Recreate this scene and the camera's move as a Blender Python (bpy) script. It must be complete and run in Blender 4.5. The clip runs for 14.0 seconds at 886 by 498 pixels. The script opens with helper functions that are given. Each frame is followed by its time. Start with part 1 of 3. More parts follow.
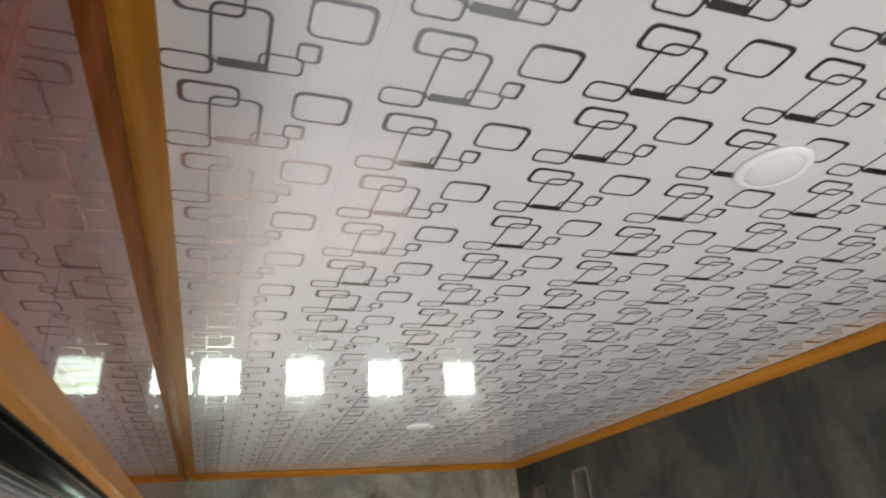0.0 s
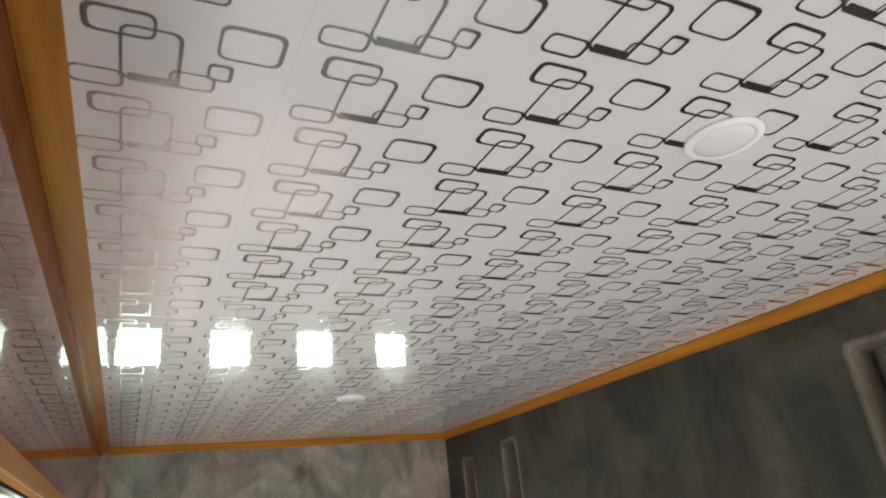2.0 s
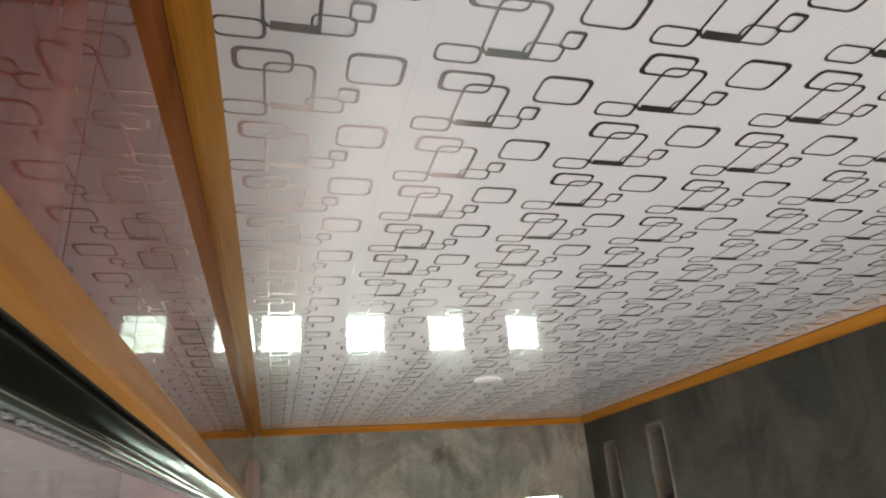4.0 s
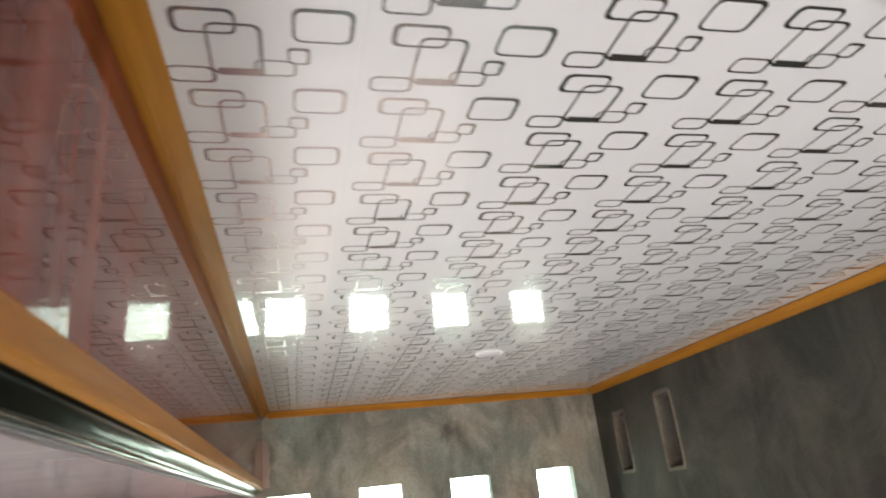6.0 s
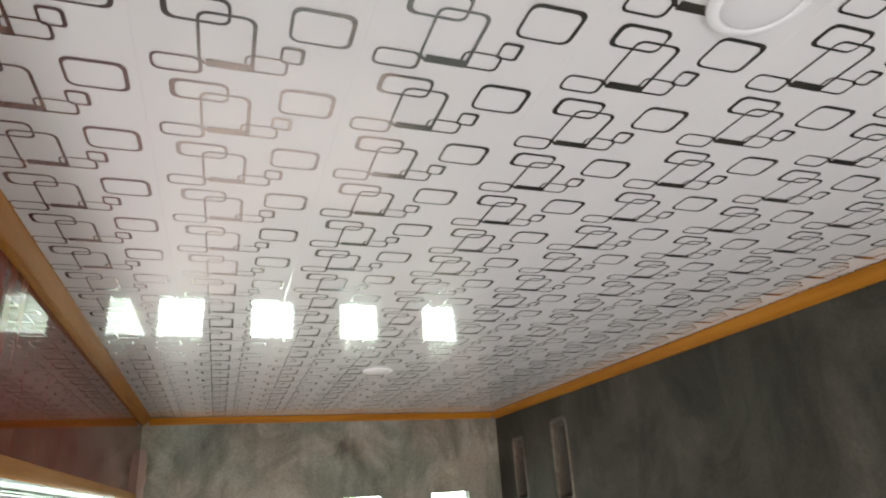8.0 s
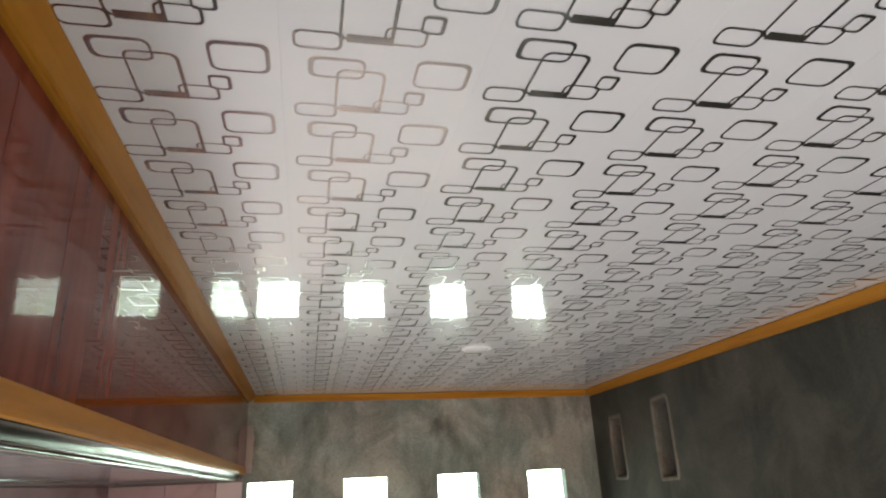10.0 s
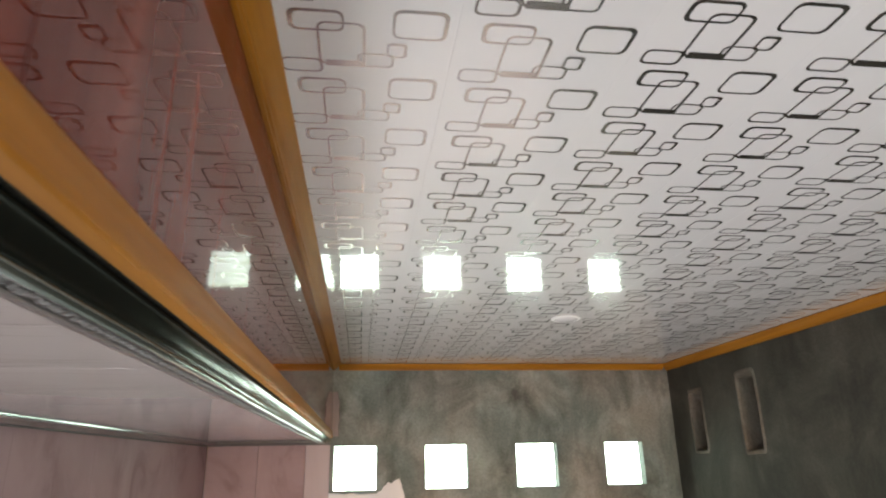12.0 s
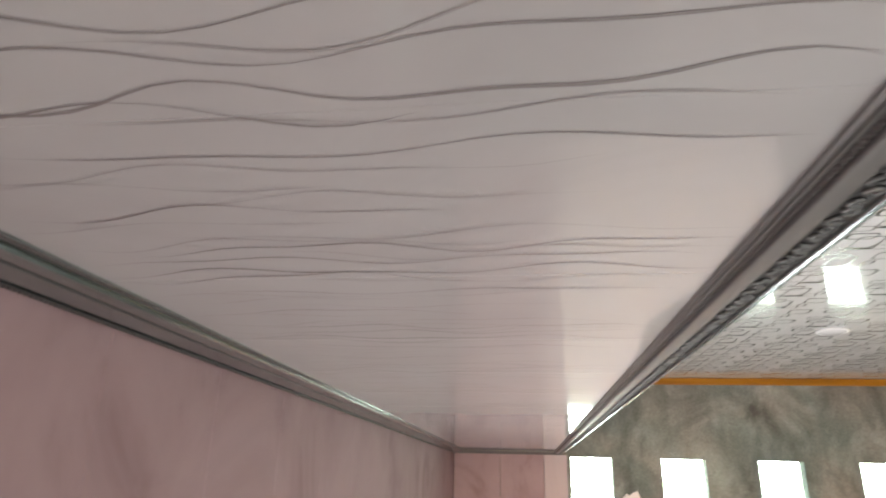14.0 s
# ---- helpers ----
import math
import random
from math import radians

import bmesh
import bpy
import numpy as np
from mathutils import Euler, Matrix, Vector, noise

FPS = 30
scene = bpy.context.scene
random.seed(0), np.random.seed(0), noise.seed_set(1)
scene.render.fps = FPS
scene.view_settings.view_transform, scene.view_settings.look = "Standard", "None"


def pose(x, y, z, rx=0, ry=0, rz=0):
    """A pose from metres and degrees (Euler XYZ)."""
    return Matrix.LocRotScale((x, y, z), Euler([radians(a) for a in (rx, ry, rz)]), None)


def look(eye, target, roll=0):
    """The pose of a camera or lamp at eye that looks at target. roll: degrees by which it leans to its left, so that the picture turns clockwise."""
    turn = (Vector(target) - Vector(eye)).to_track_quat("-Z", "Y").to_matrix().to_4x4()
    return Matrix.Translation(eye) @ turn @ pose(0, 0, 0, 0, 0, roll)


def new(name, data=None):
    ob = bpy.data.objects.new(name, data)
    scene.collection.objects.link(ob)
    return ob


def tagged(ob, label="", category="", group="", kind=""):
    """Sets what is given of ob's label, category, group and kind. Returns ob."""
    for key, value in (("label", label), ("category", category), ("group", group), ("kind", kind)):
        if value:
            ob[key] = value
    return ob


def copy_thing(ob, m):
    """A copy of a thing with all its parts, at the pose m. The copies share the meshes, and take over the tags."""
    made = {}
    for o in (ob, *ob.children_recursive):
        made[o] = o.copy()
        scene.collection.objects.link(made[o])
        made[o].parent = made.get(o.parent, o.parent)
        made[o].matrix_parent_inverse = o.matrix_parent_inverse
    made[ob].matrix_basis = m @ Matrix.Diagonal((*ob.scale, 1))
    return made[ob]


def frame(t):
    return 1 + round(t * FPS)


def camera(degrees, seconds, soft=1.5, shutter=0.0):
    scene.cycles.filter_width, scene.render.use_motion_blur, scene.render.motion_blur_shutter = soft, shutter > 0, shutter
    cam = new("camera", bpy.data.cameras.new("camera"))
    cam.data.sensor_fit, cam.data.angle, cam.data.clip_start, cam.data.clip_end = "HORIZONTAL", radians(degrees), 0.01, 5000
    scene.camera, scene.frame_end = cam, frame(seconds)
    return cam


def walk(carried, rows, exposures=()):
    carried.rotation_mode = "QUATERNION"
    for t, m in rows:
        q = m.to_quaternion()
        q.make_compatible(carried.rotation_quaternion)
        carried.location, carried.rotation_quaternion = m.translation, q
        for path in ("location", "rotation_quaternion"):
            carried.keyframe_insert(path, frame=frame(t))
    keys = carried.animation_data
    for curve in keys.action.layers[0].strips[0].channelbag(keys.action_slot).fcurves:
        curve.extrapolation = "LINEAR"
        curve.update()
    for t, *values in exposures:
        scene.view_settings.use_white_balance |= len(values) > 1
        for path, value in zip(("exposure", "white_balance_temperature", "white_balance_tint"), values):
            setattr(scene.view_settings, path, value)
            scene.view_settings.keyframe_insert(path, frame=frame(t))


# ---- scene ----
cam = camera(69.64, 14.0, soft=2.0, shutter=0.5)
PATH = [
    (0, (-0.0090, 0.0266, 1.9117), (0.6249, 1.7120, 2.7823), -4.85),
    (0.5, (0.0120, 0.0075, 1.9223), (0.7035, 1.6694, 2.7941), -5.72),
    (1, (0.0009, 0.0126, 1.9261), (0.6709, 1.7124, 2.7397), -5.67),
    (1.5, (-0.0092, 0.0367, 1.9278), (0.7465, 1.7124, 2.7158), -6.80),
    (2, (-0.0004, 0.0895, 1.9285), (0.8373, 1.7326, 2.7021), -6.08),
    (2.5, (0.0154, 0.1278, 1.9268), (0.8651, 1.7770, 2.6738), -5.68),
    (3, (0.0213, 0.1527, 1.9287), (0.7932, 1.8391, 2.6772), -4.85),
    (3.5, (-0.0080, 0.1744, 1.9242), (0.5851, 1.9126, 2.7159), -4.35),
    (3.7, (-0.0183, 0.1853, 1.9230), (0.4908, 1.9527, 2.7084), -3.91),
    (5.8, (0.0003, 0.2125, 1.9128), (0.4580, 2.0181, 2.6410), -5.63),
    (6, (0.0478, 0.2196, 1.9133), (0.5061, 2.0313, 2.6257), -6.29),
    (6.5, (0.1546, 0.2426, 1.9127), (0.7005, 2.0280, 2.6299), -5.70),
    (7, (0.2456, 0.2573, 1.9121), (0.9115, 2.0124, 2.6020), -5.62),
    (7.2, (0.2726, 0.2496, 1.9123), (0.9551, 1.9923, 2.6177), -4.90),
    (9.3, (0.2117, 0.2641, 1.9576), (0.6977, 2.0466, 2.7234), -2.47),
    (9.5, (0.2051, 0.2789, 1.9520), (0.6768, 2.0775, 2.6886), -2.55),
    (10, (0.1796, 0.3001, 1.9380), (0.5818, 2.1338, 2.6277), -2.80),
    (10.5, (0.1487, 0.3091, 1.9310), (0.5146, 2.1486, 2.6252), -2.83),
    (11, (0.1098, 0.3071, 1.9296), (0.4405, 2.1508, 2.6304), -2.48),
    (11.5, (0.0732, 0.3031, 1.9241), (0.3772, 2.1558, 2.6134), -2.50),
    (12, (0.0221, 0.2862, 1.8977), (0.2654, 2.1682, 2.5293), -1.08),
    (12.3, (-0.0387, 0.2688, 1.8846), (0.1328, 2.1325, 2.5898), -1.01),
    (12.5, (-0.1243, 0.2830, 1.8445), (-0.1388, 2.1708, 2.5049), -2.00),
    (12.8, (-0.1930, 0.1648, 1.8735), (-0.3251, 2.0563, 2.5095), 0.67),
    (13, (-0.2329, 0.1403, 1.8633), (-0.4232, 2.0193, 2.5215), 1.17),
    (13.5, (-0.2911, 0.0894, 1.8600), (-0.4687, 1.9547, 2.5593), 0.20),
    (14, (-0.3591, 0.0947, 1.8538), (-0.6119, 1.9599, 2.5300), 1.50),
]
walk(cam, [(t, look(eye, target, roll)) for t, eye, target, roll in PATH], [(0, 1.42), (3.7, 1.48), (6, 1.74), (6.6, 1.73), (7.2, 1.62), (9.5, 1.33), (12, 1.5), (12.6, 1.5), (13, 1.7), (13.3, 1.62), (13.6, 1.76), (14, 1.88)])

# ---------------------------------------------------------------- light
world = bpy.data.worlds.new("world")
scene.world = world
world.use_nodes = True
wn = world.node_tree.nodes
sky = wn.new("ShaderNodeTexSky")
sky.sky_type, sky.sun_disc = 'NISHITA', False
sky.sun_elevation, sky.sun_rotation = radians(17.5), radians(180)
world.node_tree.links.new(sky.outputs[0], wn["Background"].inputs[0])
wn["Background"].inputs[1].default_value = 0.15

sun = new("sun", bpy.data.lights.new("sun", 'SUN'))
sun.data.energy, sun.data.angle, sun.data.color = 4.2, radians(1.5), (1.0, 0.96, 0.91)
sun.matrix_world = look((0.6, -10.0, 3.15), (0.9, 0.0, 0.0))


def opening_light(name, eye, target, w, h, watts, color):
    """A rectangular lamp that fills a wall opening and stands in for daylight through it."""
    li = bpy.data.lights.new(name, 'AREA')
    li.shape, li.size, li.size_y, li.energy, li.color = 'RECTANGLE', w, h, watts, color
    ob = new(name, li)
    ob.matrix_world = look(eye, target)
    return ob


opening_light("doorway_daylight", (0.95, -2.93, 1.08), (0.95, 0.0, 1.6), 1.5, 2.0, 18.0, (0.98, 0.97, 0.98))
# Added fill lamp low in the west wall, unseen, to brighten the ceiling.
opening_light("west_doorway_daylight", (-0.80, 1.55, 0.38), (2.0, 2.45, 1.2), 0.8, 0.66, 13.0, (0.98, 0.97, 0.98))
# Added fill lamp, out of view, lifting the right side of the ceiling.
opening_light("east_window_daylight", (1.87, -0.35, 1.30), (1.42, 0.37, 1.50), 0.9, 0.9, 4.5, (0.98, 0.97, 0.98))

# ---------------------------------------------------------------- materials


def material(name, rough=0.5, metal=0.0, ior=1.5):
    m = bpy.data.materials.new(name)
    m.use_nodes = True
    b = m.node_tree.nodes["Principled BSDF"]
    b.inputs["Roughness"].default_value = rough
    b.inputs["Metallic"].default_value = metal
    b.inputs["IOR"].default_value = ior
    return m, m.node_tree.nodes, m.node_tree.links, b


def coords(n, l, scale=(1, 1, 1), kind="Object"):
    tc, mp = n.new("ShaderNodeTexCoord"), n.new("ShaderNodeMapping")
    mp.inputs["Scale"].default_value = scale
    l.new(tc.outputs[kind], mp.inputs["Vector"])
    return mp.outputs["Vector"]


def noise_tex(n, l, vec, scale, detail=6, rough=0.6, distort=0.0):
    t = n.new("ShaderNodeTexNoise")
    t.inputs["Scale"].default_value, t.inputs["Detail"].default_value = scale, detail
    t.inputs["Roughness"].default_value, t.inputs["Distortion"].default_value = rough, distort
    l.new(vec, t.inputs["Vector"])
    return t.outputs["Fac"]


def ramp(n, l, fac, stops):
    r = n.new("ShaderNodeValToRGB")
    e = r.color_ramp.elements
    while len(e) < len(stops):
        e.new(0.5)
    for k, (p, c) in enumerate(stops):
        e[k].position, e[k].color = p, (*c, 1)
    l.new(fac, r.inputs[0])
    return r.outputs[0]


def mix(n, l, fac, a, b, mode='MIX'):
    m = n.new("ShaderNodeMix")
    m.data_type, m.blend_type = 'RGBA', mode
    for sock, v in ((m.inputs[0], fac), (m.inputs[6], a), (m.inputs[7], b)):
        if isinstance(v, (int, float)):
            sock.default_value = v
        elif isinstance(v, tuple):
            sock.default_value = (*v, 1)
        else:
            l.new(v, sock)
    return m.outputs[2]


def bump(n, l, bsdf, fac, strength, dist):
    b = n.new("ShaderNodeBump")
    b.inputs["Strength"].default_value, b.inputs["Distance"].default_value = strength, dist
    l.new(fac, b.inputs["Height"])
    l.new(b.outputs[0], bsdf.inputs["Normal"])


def mat_ceiling():
    m, n, l, b = material("glossy_white_pvc", 0.05, 0.0, 1.5)
    v = coords(n, l, (6, 0.5, 1))
    f = noise_tex(n, l, v, 3.0, 5)
    g = noise_tex(n, l, coords(n, l, (1, 1, 1)), 1.3, 3)
    c = mix(n, l, f, (0.80, 0.785, 0.785), (0.86, 0.845, 0.845))
    l.new(mix(n, l, g, c, (0.83, 0.81, 0.81)), b.inputs["Base Color"])
    bump(n, l, b, noise_tex(n, l, coords(n, l, (9, 1.2, 1)), 2.0, 2), 0.05, 0.004)
    lacquer(b, 0.03)
    b.inputs["Roughness"].default_value = 0.42
    b.inputs["Specular IOR Level"].default_value = 0.3
    return m


def lacquer(b, rough):
    """A clear glossy layer over the print."""
    b.inputs["Coat Weight"].default_value = 1.0
    b.inputs["Coat Roughness"].default_value = rough
    b.inputs["Coat IOR"].default_value = 1.5


def mat_foil():
    m, n, l, b = material("silver_foil_print", 0.16, 1.0)
    lacquer(b, 0.03)
    f = noise_tex(n, l, coords(n, l), 7.0, 3)
    l.new(ramp(n, l, f, [(0.3, (0.47, 0.45, 0.46)), (0.55, (0.60, 0.585, 0.585)), (0.75, (0.49, 0.52, 0.59))]), b.inputs["Base Color"])
    return m


def mat_wood(name, dark, mid, light, grain, rough, bscale=0.02, detail=8, ior=1.33):
    m, n, l, b = material(name, rough, 0.0, ior)
    oi, add = n.new("ShaderNodeObjectInfo"), n.new("ShaderNodeVectorMath")
    add.operation = 'ADD'
    l.new(coords(n, l, grain), add.inputs[0])
    l.new(oi.outputs["Location"], add.inputs[1])
    f = noise_tex(n, l, add.outputs[0], 4.0, detail, 0.5, 0.3)
    g = noise_tex(n, l, add.outputs[0], 0.9, 3)
    c = ramp(n, l, f, [(0.28, dark), (0.5, mid), (0.74, light)])
    l.new(mix(n, l, g, c, mix(n, l, 0.45, c, dark)), b.inputs["Base Color"])
    bump(n, l, b, f, bscale, 0.003)
    return m


def mat_concrete(name, a, bcol, c, d, cool_tint=(0.78, 0.97, 1.0)):
    """Bare cement plaster: broad trowel clouds, runs, pale dust and fine grit."""
    m, n, l, b = material(name, 0.82)
    v = coords(n, l)
    big = noise_tex(n, l, coords(n, l, (1, 1, 0.8)), 3.0, 8, 0.6, 0.9)
    mid = noise_tex(n, l, coords(n, l, (1, 1, 0.75)), 7.5, 6, 0.62, 0.5)
    tint = noise_tex(n, l, v, 1.7, 3, 0.5, 0.4)
    runs = noise_tex(n, l, coords(n, l, (5.0, 5.0, 0.7)), 1.6, 4, 0.6, 0.3)
    grit = noise_tex(n, l, v, 90.0, 4)
    c1 = ramp(n, l, big, [(0.34, a), (0.46, bcol), (0.54, c), (0.68, d)])
    c2 = mix(n, l, mix(n, l, 0.5, (0, 0, 0), ramp(n, l, mid, [(0.42, (0, 0, 0)), (0.62, (1, 1, 1))])), c1, bcol)
    c2 = mix(n, l, mix(n, l, 0.35, (0, 0, 0), ramp(n, l, runs, [(0.50, (0, 0, 0)), (0.72, (1, 1, 1))])), c2, d)
    # Patches tinted cool by noise: bluish light near openings put into the colour.
    cool = mix(n, l, 1.0, c2, cool_tint, 'MULTIPLY')
    c3 = mix(n, l, ramp(n, l, tint, [(0.42, (0, 0, 0)), (0.60, (1, 1, 1))]), c2, cool)
    l.new(mix(n, l, grit, c3, mix(n, l, 0.8, c3, (0.3, 0.29, 0.27), 'MULTIPLY')), b.inputs["Base Color"])
    s = n.new("ShaderNodeMath")
    s.operation = 'ADD'
    l.new(big, s.inputs[0])
    l.new(grit, s.inputs[1])
    bump(n, l, b, s.outputs[0], 0.35, 0.006)
    return m


def mat_marble(name, light, mid, dark, rough, scale=(1, 1, 0.45), ior=1.5):
    m, n, l, b = material(name, rough, 0.0, ior)
    oi = n.new("ShaderNodeObjectInfo")
    v = coords(n, l, scale)
    add = n.new("ShaderNodeVectorMath")
    add.operation = 'ADD'
    l.new(v, add.inputs[0])
    l.new(oi.outputs["Location"], add.inputs[1])
    f = noise_tex(n, l, add.outputs[0], 3.6, 7, 0.6, 0.9)
    k = noise_tex(n, l, add.outputs[0], 1.1, 3)
    c = ramp(n, l, f, [(0.30, dark), (0.46, mid), (0.62, light)])
    l.new(mix(n, l, k, c, mid), b.inputs["Base Color"])
    return m


def mat_plain(name, color, rough, metal=0.0, var=0.06, scale=25.0):
    m, n, l, b = material(name, rough, metal)
    f = noise_tex(n, l, coords(n, l), scale, 4)
    lo = tuple(max(0.0, x * (1 - var * 2)) for x in color)
    l.new(mix(n, l, f, lo, tuple(min(1.0, x * (1 + var)) for x in color)), b.inputs["Base Color"])
    return m


def mat_backdrop():
    """Bright overexposed daylight with greenery and pale walls, far outside the wall openings."""
    m = bpy.data.materials.new("daylight_backdrop")
    m.use_nodes = True
    n, l = m.node_tree.nodes, m.node_tree.links
    n.clear()
    out, em = n.new("ShaderNodeOutputMaterial"), n.new("ShaderNodeEmission")
    f = noise_tex(n, l, coords(n, l, (1, 1, 2.6)), 3.6, 6, 0.7, 0.6)
    c = ramp(n, l, f, [(0.36, (0.36, 0.48, 0.28)), (0.45, (0.66, 0.80, 0.64)), (0.54, (0.88, 1.0, 0.97)), (0.8, (0.92, 1.0, 0.99))])
    sep, com, br = n.new("ShaderNodeSeparateXYZ"), n.new("ShaderNodeCombineXYZ"), n.new("ShaderNodeTexBrick")
    l.new(coords(n, l), sep.inputs[0])
    l.new(sep.outputs["X"], com.inputs["X"])
    l.new(sep.outputs["Z"], com.inputs["Y"])
    l.new(com.outputs[0], br.inputs["Vector"])
    br.inputs["Scale"].default_value = 2.6
    br.inputs["Mortar Size"].default_value = 0.05
    br.inputs["Color1"].default_value, br.inputs["Color2"].default_value, br.inputs["Mortar"].default_value = (1, 1, 1, 1), (0.86, 0.93, 0.87, 1), (0.52, 0.60, 0.50, 1)
    l.new(mix(n, l, 0.8, c, br.outputs["Color"], 'MULTIPLY'), em.inputs[0])
    em.inputs[1].default_value = 5.5
    l.new(em.outputs[0], out.inputs[0])
    return m


M_CEIL = mat_ceiling()
M_FOIL = mat_foil()
M_BROWN = mat_wood("red_brown_wood_pvc", (0.085, 0.014, 0.008), (0.18, 0.034, 0.019), (0.25, 0.055, 0.033), (1, 4.5, 0.45), 0.02, 0.006, 3, 1.27)
M_ORANGE = mat_wood("golden_orange_pvc", (0.28, 0.105, 0.006), (0.40, 0.160, 0.010), (0.48, 0.21, 0.020), (9, 0.6, 9), 0.5)
M_ORANGE_X = mat_wood("golden_orange_pvc_across", (0.30, 0.115, 0.008), (0.42, 0.170, 0.012), (0.50, 0.225, 0.024), (0.6, 9, 9), 0.48)
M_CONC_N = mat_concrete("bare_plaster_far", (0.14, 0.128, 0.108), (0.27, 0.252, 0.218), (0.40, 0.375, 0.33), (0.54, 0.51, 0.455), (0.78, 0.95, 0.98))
# Same cement, darkened so the unlit side's shade is in the colour.
M_CONC_E = mat_concrete("bare_plaster_shaded", (0.032, 0.029, 0.021), (0.054, 0.049, 0.036), (0.080, 0.073, 0.055), (0.12, 0.11, 0.085), (0.84, 0.93, 0.92))
M_NICHE = mat_concrete("raw_brick_mortar", (0.09, 0.065, 0.045), (0.17, 0.125, 0.092), (0.24, 0.185, 0.145), (0.32, 0.26, 0.21))
M_FLOOR = mat_concrete("cement_floor", (0.22, 0.217, 0.21), (0.28, 0.277, 0.267), (0.34, 0.335, 0.32), (0.42, 0.41, 0.39))
M_PINK = mat_marble("pink_marble_pvc", (0.44, 0.318, 0.332), (0.365, 0.25, 0.262), (0.18, 0.098, 0.108), 0.6, (1, 1, 0.7), 1.25)
M_PALE = mat_marble("pale_pink_coat", (0.84, 0.79, 0.79), (0.79, 0.73, 0.73), (0.68, 0.61, 0.61), 0.5)
M_COAT_PANEL = mat_marble("light_pink_pvc", (0.52, 0.42, 0.43), (0.46, 0.36, 0.37), (0.36, 0.26, 0.27), 0.5)
M_FILLER = mat_plain("pinkish_filler", (0.36, 0.29, 0.27), 0.7, 0.0, 0.15, 12.0)
M_SOFFIT = mat_marble("pinkish_white_pvc", (0.555, 0.535, 0.525), (0.525, 0.497, 0.487), (0.475, 0.438, 0.43), 0.06, (1, 1, 1))
M_LINE = mat_plain("grey_print", (0.31, 0.275, 0.27), 0.2, 0.0, 0.1)
M_LINE_PALE = mat_plain("pale_grey_print", (0.42, 0.38, 0.372), 0.2, 0.0, 0.1)
M_SILVER = mat_plain("silver_pvc_moulding", (0.36, 0.41, 0.395), 0.18, 0.92)
M_SILVER_SATIN = mat_plain("satin_silver_moulding", (0.22, 0.21, 0.205), 0.38, 0.7)
# Silver with a dark reflection put into its base colour.
M_COVE = mat_plain("dark_reflection_silver", (0.07, 0.08, 0.072), 0.22, 0.95)
# Shade colour for strips in the mouldings' recesses and lower edge.
M_DARK = mat_plain("moulding_shade", (0.06, 0.055, 0.056), 0.4, 0.2)
M_CHROME = mat_plain("dull_silver_ornament", (0.21, 0.21, 0.205), 0.45, 0.7)
M_BEAD = mat_plain("dark_beads", (0.14, 0.125, 0.12), 0.3, 0.9)
M_FILLET = mat_plain("pale_satin_fillet", (0.20, 0.188, 0.182), 0.35, 0.35)
M_LAMP = mat_plain("white_lamp_plastic", (0.93, 0.93, 0.93), 0.35, 0.0, 0.02)
M_DIFF = mat_plain("milky_diffuser", (0.84, 0.83, 0.84), 0.25, 0.0, 0.02)
M_BACK = mat_backdrop()

# ---------------------------------------------------------------- mesh helpers


def part(name, bm, mat, parent=None, label=""):
    """Link a bmesh as one mesh object, under a thing if one is given."""
    me = bpy.data.meshes.new(name)
    bmesh.ops.recalc_face_normals(bm, faces=bm.faces)
    bm.to_mesh(me)
    bm.free()
    for m in (mat if isinstance(mat, (list, tuple)) else [mat]):
        me.materials.append(m)
    ob = new(name, me)
    if parent is not None:
        ob.parent = parent
    if label:
        ob["label"] = label
    return ob


def box(bm, x0, x1, y0, y1, z0, z1, bevel=0.0):
    vs = [bm.verts.new(p) for p in ((x0, y0, z0), (x1, y0, z0), (x1, y1, z0), (x0, y1, z0), (x0, y0, z1), (x1, y0, z1), (x1, y1, z1), (x0, y1, z1))]
    fs = [bm.faces.new([vs[i] for i in f]) for f in ((0, 3, 2, 1), (4, 5, 6, 7), (0, 1, 5, 4), (1, 2, 6, 5), (2, 3, 7, 6), (3, 0, 4, 7))]
    if bevel:
        es = {e for f in fs for e in f.edges}
        bmesh.ops.bevel(bm, geom=list(es), offset=bevel, segments=2, affect='EDGES', profile=0.6)


def sweep(bm, profile, a0, a1, axis='y', steps=1):
    """A closed profile drawn along an axis; profile pairs are (x, z) along y, (y, z) along x."""
    rings = []
    for k in range(steps + 1):
        a = a0 + (a1 - a0) * k / steps
        rings.append([bm.verts.new((p, a, z) if axis == 'y' else (a, p, z)) for p, z in profile])
    n = len(profile)
    for r0, r1 in zip(rings, rings[1:]):
        for i in range(n):
            bm.faces.new((r0[i], r0[(i + 1) % n], r1[(i + 1) % n], r1[i]))
    bm.faces.new(rings[0])
    bm.faces.new(rings[-1])


